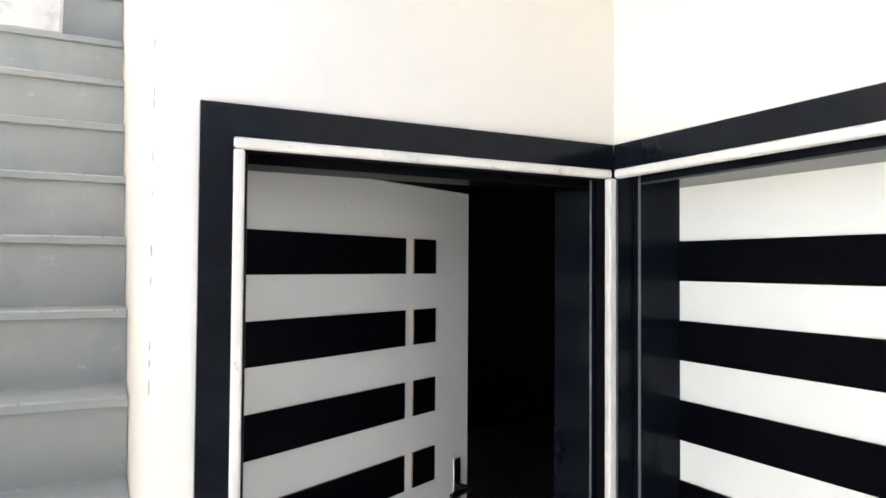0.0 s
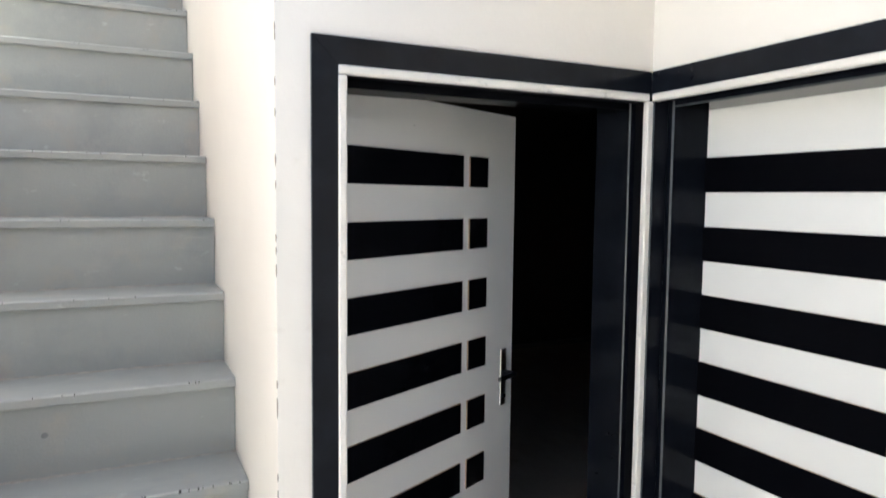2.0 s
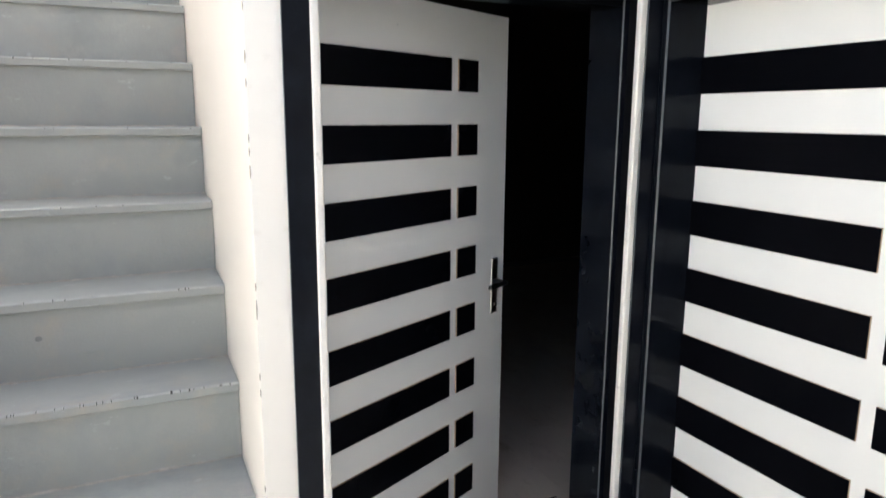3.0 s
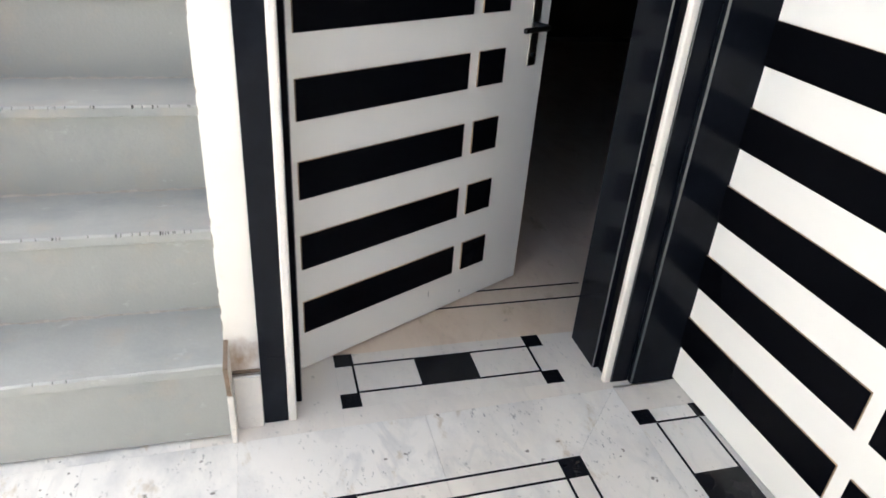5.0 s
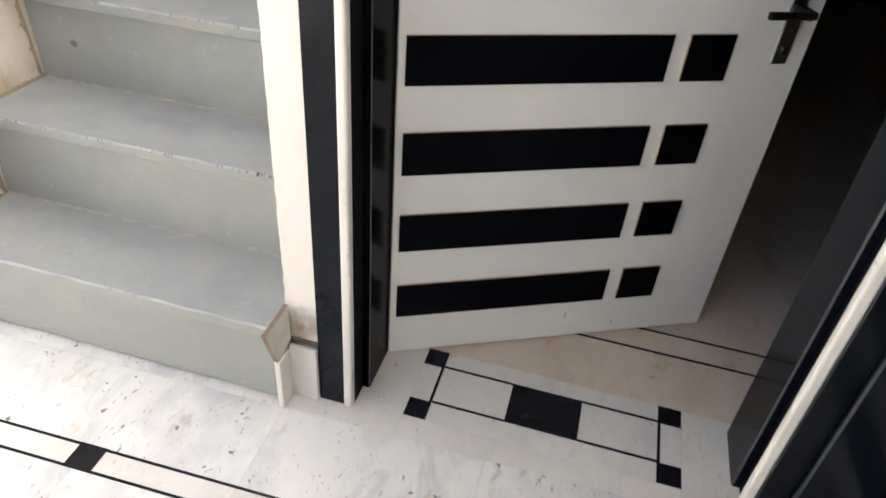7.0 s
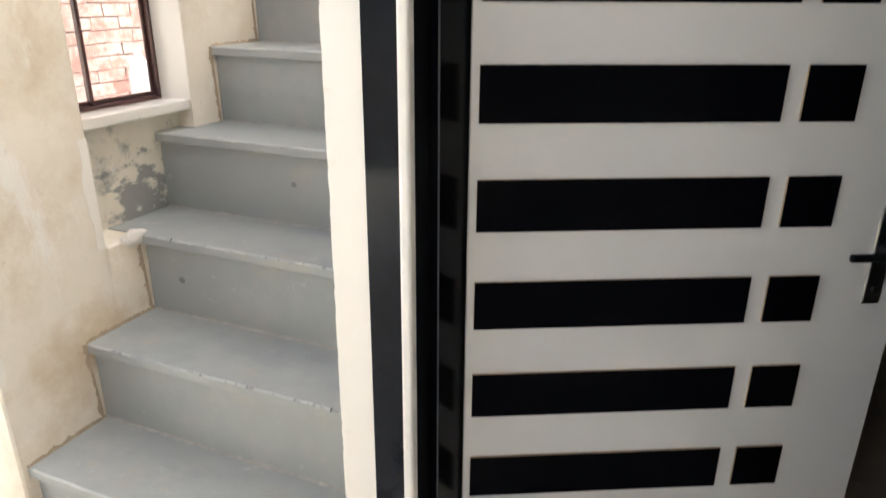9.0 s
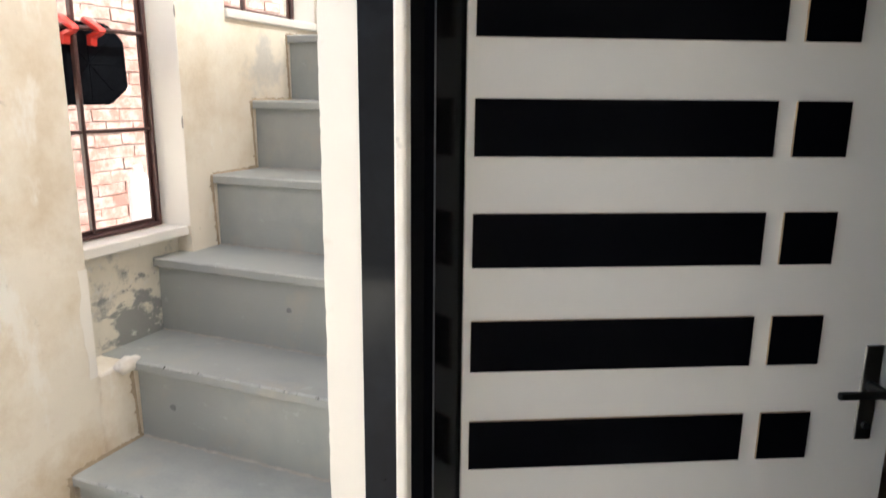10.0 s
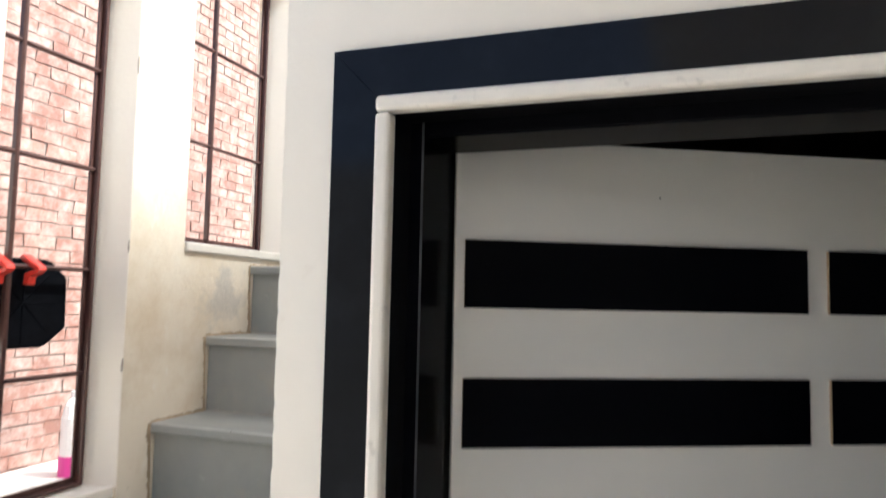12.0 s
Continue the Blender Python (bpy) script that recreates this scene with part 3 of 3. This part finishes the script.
part("jamb", arris_bm(1.106, 1.42, -1.13, -1.045, -0.012, HEAD + 0.03, 0.005), (FRAME_GRANITE, EDGE_GLINT), f2)


# ---- striped doors ----
def door_panel(u0, u1, z0, z1, proud=0.006):
    """A black board planted on the leaf: gloss face, raw edges."""
    bm = box_bm(u0, u1, -proud, 0.001, z0, z1)
    bm.normal_update()
    for f in bm.faces:
        f.material_index = 0 if f.normal.y < -0.9 else 1
    return bm


def striped_door(name, label, at, width, height, bands, squares, top, step, tall, handle_u):
    d = thing(name, label, "door", at=at, kind="structure")
    part("leaf", box_bm(0.019, width, 0, 0.035, 0.008, height, 0.002), LEAF, d)
    for k in range(8):
        z1 = top - step * k
        part("band", door_panel(bands[0], bands[1], z1 - tall, z1), (BAND, MDF), d, "glossy black band")
        part("square", door_panel(squares[0], squares[1], z1 - tall, z1), (BAND, MDF), d, "glossy black square")
    if handle_u:
        h = part("handle", box_bm(handle_u - 0.021, handle_u + 0.021, -0.006, 0.0, 0.868, 1.095, 0.003, 2), STEEL, d, "steel lock plate with a black lever")
        bm = bmesh.new()
        bmesh.ops.create_cone(bm, cap_ends=True, segments=20, radius1=0.012, radius2=0.012, depth=0.05, matrix=Matrix.Translation((handle_u, -0.03, 1.000)) @ Matrix.Rotation(radians(90), 4, "X"))
        box_bm(handle_u - 0.108, handle_u + 0.014, -0.062, -0.048, 0.991, 1.009, 0.005, 2, bm=bm)
        part("lever", bm, BLACK_METAL, h, "black lever")
        bm = bmesh.new()
        bmesh.ops.create_cone(bm, cap_ends=True, segments=16, radius1=0.008, radius2=0.008, depth=0.012, matrix=Matrix.Translation((handle_u, -0.007, 0.905)) @ Matrix.Rotation(radians(90), 4, "X"))
        part("key_barrel", bm, BLACK_METAL, h)
    return d


door_1 = striped_door("door_1", "half-open white door with eight black stripes and squares", pose(0.1013, 0.2043, 0, 0, 0, 27.0), 1.007, 2.019, (0.036, 0.649), (0.690, 0.806), 1.847, 0.2266, 0.112, 0.938)
striped_door("door_2", "closed white door with black stripes and squares", pose(1.3115, -0.008, 0, 0, 0, -88.6), 1.03, 2.03, (0.020, 0.643), (0.686, 0.806), 1.835, 0.2262, 0.113, 0.950)

for u, z, w, h in ((0.545, 0.095, 0.003, 0.026), (0.377, 1.930, 0.004, 0.004), (0.70, 0.05, 0.004, 0.012)):
    bm = bmesh.new()
    bmesh.ops.create_circle(bm, cap_ends=True, segments=10, radius=1.0, matrix=Matrix.Translation((u, -0.0007, z)) @ Matrix.Diagonal((w / 2, 1, h / 2, 1)) @ Matrix.Rotation(radians(90), 4, "X"))
    part("scuff", bm, STAIN, door_1, "small dark scuff mark")

# ---- windows of the stair wall ----
def iron_window(name, label, y0, y1, z0, z1, mullion, bars):
    w = thing(name, label, "window", kind="structure")
    x0, x1 = -1.254, -1.224
    def bar(nm, ya, yb, za, zb, xa=x0, xb=x1, bv=0.003):
        part(nm, box_bm(xa, xb, ya, yb, za, zb, bv), IRON, w)
    def angle_iron(nm, ya, yb, za, zb, inner):
        """An angle section: a deep outer web and a thin flange towards the opening (inner: the flange's box)."""
        bm = box_bm(x0, x1, ya, yb, za, zb, 0.002)
        box_bm(x0 + 0.004, x0 + 0.012, *inner, 0.0015, bm=bm)
        part(nm, bm, IRON, w)

    angle_iron("frame_side", y0, y0 + 0.011, z0, z1, (y0 + 0.011, y0 + 0.024, z0 + 0.024, z1 - 0.024))
    angle_iron("frame_side", y1 - 0.011, y1, z0, z1, (y1 - 0.024, y1 - 0.011, z0 + 0.024, z1 - 0.024))
    angle_iron("frame_rail", y0 + 0.011, y1 - 0.011, z0, z0 + 0.012, (y0 + 0.012, y1 - 0.012, z0 + 0.012, z0 + 0.026))
    angle_iron("frame_rail", y0 + 0.011, y1 - 0.011, z1 - 0.012, z1, (y0 + 0.012, y1 - 0.012, z1 - 0.026, z1 - 0.012))
    bar("mullion", mullion - 0.007, mullion + 0.007, z0 + 0.012, z1 - 0.012, x0 + 0.004, x1 - 0.004, 0.004)
    for b in bars:
        for ya, yb in ((y0 + 0.011, mullion - 0.006), (mullion + 0.006, y1 - 0.011)):
            bar("glazing_bar", ya, yb, b - 0.0065, b + 0.0065, x0 + 0.008, x1 - 0.006, 0.004)
    return w


iron_window("window_1", "tall brown iron window without glass beside the stairs", 0.305, 0.768, 1.172, 2.76, 0.492, [1.505, 1.815, 2.125, 2.435])
iron_window("window_2", "brown iron window without glass above the upper steps", 1.085, 1.630, 1.932, 3.08, 1.295, [2.315, 2.69])
# reveals: plaster returns round the frames
bm = chipped_post([(-1.258, 0.768), (X_FAR - 0.001, W1[1] - 0.003), (X_FAR - 0.001, W1[1] + 0.002), (-1.258, W1[1] + 0.002)], 1, 1.165, W1[3], 8, 0.05, 0.005, 0.02)
structure("window_reveal_1", bm, (WALL, CHIP), "white plaster window reveal with chipped edges", "window reveal")
bm = prism_bm([(-1.258, 1.630), (X_FAR - 0.004, W2[1] + 0.002), (-1.258, W2[1] + 0.002)], 2, W2[2] + 0.012, W2[3])
structure("window_reveal_2", bm, WALL, "white plaster window reveal", "window reveal")
structure("window_sill_1", box_bm(X_OUT, -1.148, 0.319, W1[1] - 0.001, 1.132, 1.168, 0.005, 2), WHITE_STONE, "white stone window sill", "window sill")
structure("window_sill_2", box_bm(X_OUT, X_FAR + 0.012, W2[0] + 0.001, W2[1] - 0.001, W2[2] - 0.019, W2[2] + 0.014, 0.005, 2), WHITE_STONE, "white stone window sill", "window sill")

# ---- loose things ----
# black cloth hung on the window bar with two red pegs
cloth = thing("hanging_cloth", "black padded cloth hung on the window bar", "cloth")
oct_ = [(0.41, 1.645), (0.47, 1.586), (0.648, 1.586), (0.722, 1.640), (0.718, 1.79), (0.656, 1.840), (0.46, 1.840), (0.41, 1.79)]
bm = prism_bm(oct_, 0, -1.297, -1.274)
bmesh.ops.bevel(bm, geom=bm.edges[:], offset=0.007, segments=2, affect="EDGES")
part("pad", bm, CLOTH, cloth)
for turn in (0, 45, 90, 135):
    bm = box_bm(-1.275, -1.2725, -0.115, 0.115, -0.0016, 0.0016, 0.0008)
    bmesh.ops.transform(bm, verts=bm.verts[:], matrix=Matrix.Translation((0, 0.572, 1.712)) @ Matrix.Rotation(radians(turn), 4, "X"))
    part("seam", bm, CLOTH, cloth, "quilted stitching seam")


def clothes_peg(y):
    """A sprung peg over the bar: a sloping upper jaw, a short lower jaw whose leg holds the cloth."""
    p = thing("clothes_peg", "red plastic clothes peg clipped on the window bar", "clothes peg", "pegs on the window bar")
    upper = [(-1.272, 1.843), (-1.258, 1.851), (-1.200, 1.816), (-1.194, 1.806), (-1.202, 1.801), (-1.222, 1.812), (-1.262, 1.834)]
    lower = [(-1.200, 1.8005), (-1.222, 1.8055), (-1.252, 1.797), (-1.254, 1.766), (-1.236, 1.764), (-1.232, 1.789), (-1.206, 1.796)]
    for outline, half in ((upper, 0.013), (lower, 0.012)):
        bm = prism_bm(outline, 1, y - half, y + half)
        bmesh.ops.bevel(bm, geom=bm.edges[:], offset=0.0015, segments=1, affect="EDGES")
        part("jaw", bm, RED_PLASTIC, p)


clothes_peg(0.468)
clothes_peg(0.563)

# pale repaired strip on the edge of the stair wall's end
rnd = random.Random(12)
strip = [(0.316, 0.80), (0.316, 1.13)] + [(0.283 + rnd.uniform(-0.006, 0.012), 1.13 - 0.33 * i / 9) for i in range(10)]
structure("plaster_patch", prism_bm(strip, 0, X_NEAR - 0.002, X_NEAR + 0.0010), WALL, "pale repaired plaster strip on the wall edge", "plaster patch")

# skirting at the pier foot and the broken stone at the first step
structure("baseboard", box_bm(X_SIDE + 0.016, -0.001, -0.012, 0.0, 0.0, 0.185, 0.002), WHITE_STONE, "white marble skirting at the pier foot", "skirting")
structure("baseboard_side", box_bm(X_SIDE, X_SIDE + 0.016, -0.066, -0.001, 0.0, 0.17, 0.002), WHITE_STONE, "narrow white marble skirting beside the first step", "skirting")
bm = prism_bm([(-0.067, 0.174), (-0.030, 0.180), (0.004, 0.192), (0.006, 0.306), (-0.050, 0.302), (-0.112, 0.303), (-0.098, 0.262)], 0, X_SIDE + 0.001, X_SIDE + 0.013)
for f in bm.faces:
    f.material_index = 0 if abs(f.normal.x) > 0.9 else 1
tagged(part("broken_stone", bm, (PLASTER, EARTH)), "broken upright stone beside the first step", "stone", kind="structure")
structure("skirting_joint", box_bm(X_SIDE + 0.014, -0.001, 0.006, 0.0125, 0.185, 0.194), EARTH, "brown dirty joint above the skirting", "joint")
# damp spots on the risers
for nm, cx, cy, cz, rad in (("damp_spot", -0.938, STEP_Y + 2 * GOING + 0.0215, 0.661, 0.011), ("damp_spot", -0.666, STEP_Y + 3 * GOING + 0.0215, 0.942, 0.009)):
    bm = bmesh.new()
    bmesh.ops.create_circle(bm, cap_ends=True, segments=14, radius=rad, matrix=Matrix.Translation((cx, cy, cz)) @ Matrix.Rotation(radians(90), 4, "X"))
    for v in bm.verts:
        v.co += Vector((noise.noise(v.co * 90) * 0.003, 0, noise.noise(v.co * 70 + Vector((3, 1, 2))) * 0.003))
    part(nm, bm, STAIN, stairs, "dark round stain")
structure("baseboard_west", box_bm(X_NEAR - 0.02, X_NEAR + 0.0, -0.10, -0.079, 0.0, 0.16, 0.002), WHITE_STONE, "white marble skirting at the stair wall end", "skirting")

# plaster lump on the third step
bm = bmesh.new()
bmesh.ops.create_icosphere(bm, subdivisions=3, radius=1.0)
for v in bm.verts:
    k = 1 + 0.35 * noise.noise(v.co * 1.7)
    v.co = Vector((v.co.x * 0.022 * k + X_NEAR + 0.004, v.co.y * 0.045 * k + 0.425, v.co.z * 0.026 * k + 0.80))
tagged(part("plaster_lump", bm, PLASTER, smooth=True), "lump of white plaster at the end of a step", "plaster lump")

# ---- brick house across the alley ----
BX = -3.40
house = thing("brick_house", "unplastered red brick wall of the neighbouring house", "house", kind="structure")
# pale wall out of view, added as a reflector for the closed door
structure("wall_yard", box_bm(BX - 0.25, BX, -4.4, 0.60, -0.12, 2.6), WALL, "unseen cream wall added to bounce light at the closed door", "wall")
part("wall", box_bm(BX - 0.25, BX, 0.60, 6.2, -0.12, 5.2), MORTAR, house, "grey mortar backing")
part("ledge", box_bm(BX, BX + 0.75, 0.6, 6.2, 0.40, 0.65, 0.01), CONCRETE, house, "pale cement ledge")
BL, BH, BT = 0.225, 0.077, 0.008
meshes = []
for v in range(4):
    rnd = random.Random(v)
    bm = box_bm(0, 0.03, 0, BL, 0, BH, 0.002)
    for vert in bm.verts:
        vert.co += Vector((rnd.uniform(-0.002, 0.002), rnd.uniform(-0.007, 0.007), rnd.uniform(-0.005, 0.005)))
    me = bpy.data.meshes.new("brick")
    bm.to_mesh(me)
    bm.free()
    me.materials.append(BRICK)
    meshes.append(me)
rnd = random.Random(5)
rest_v, rest_f = [], []
single = 0
for row in range(60):
    z = -0.1 + row * (BH + BT)
    off = 0.0 if row % 2 else (BL + BT) / 2
    for c in range(24):
        y = 0.65 + off + c * (BL + BT)
        x = BX - 0.023 + rnd.uniform(-0.003, 0.004)
        near = (1.75 < y < 3.0 and 0.4 < z < 3.6) or (3.5 < y < 4.3 and 2.2 < z < 3.6)
        if near and single < 300:
            ob = new("brick", meshes[rnd.randrange(4)])
            ob.parent = house
            ob.location = (x, y + rnd.uniform(-0.004, 0.004), z + rnd.uniform(-0.003, 0.003))
            single += 1
        else:
            n = len(rest_v)
            for dx in (0, 0.03):
                for dy in (0.003, BL - 0.003):
                    for dz in (0.002, BH - 0.002):
                        rest_v.append((x + dx, y + dy, z + dz))
            rest_f += [(n, n + 1, n + 3, n + 2), (n + 4, n + 6, n + 7, n + 5), (n, n + 4, n + 5, n + 1), (n + 2, n + 3, n + 7, n + 6), (n, n + 2, n + 6, n + 4), (n + 1, n + 5, n + 7, n + 3)]
me = bpy.data.meshes.new("brickwork")
me.from_pydata(rest_v, [], rest_f)
me.materials.append(BRICK)
ob = new("brickwork", me)
ob.parent = house
tagged(ob, "red bricks in pale mortar", kind="stuff")

# bottle on the ledge across the alley
bottle = thing("plastic_bottle", "white plastic bottle with a magenta base on the far ledge", "bottle")
bm = bmesh.new()
prof = [(0.070, 0.10), (0.073, 0.12), (0.073, 0.34), (0.055, 0.42), (0.028, 0.46), (0.028, 0.50)]
for (r0, z0), (r1, z1) in zip(prof, prof[1:]):
    bmesh.ops.create_cone(bm, cap_ends=True, segments=20, radius1=r0, radius2=r1, depth=z1 - z0, matrix=Matrix.Translation((-3.0, 2.38, 0.652 + (z0 + z1) / 2)))
part("body", bm, WHITE_PLASTIC, bottle)
bm = bmesh.new()
bmesh.ops.create_cone(bm, cap_ends=True, segments=20, radius1=0.076, radius2=0.076, depth=0.12, matrix=Matrix.Translation((-3.0, 2.38, 0.712)))
part("base", bm, PINK, bottle, "magenta base")
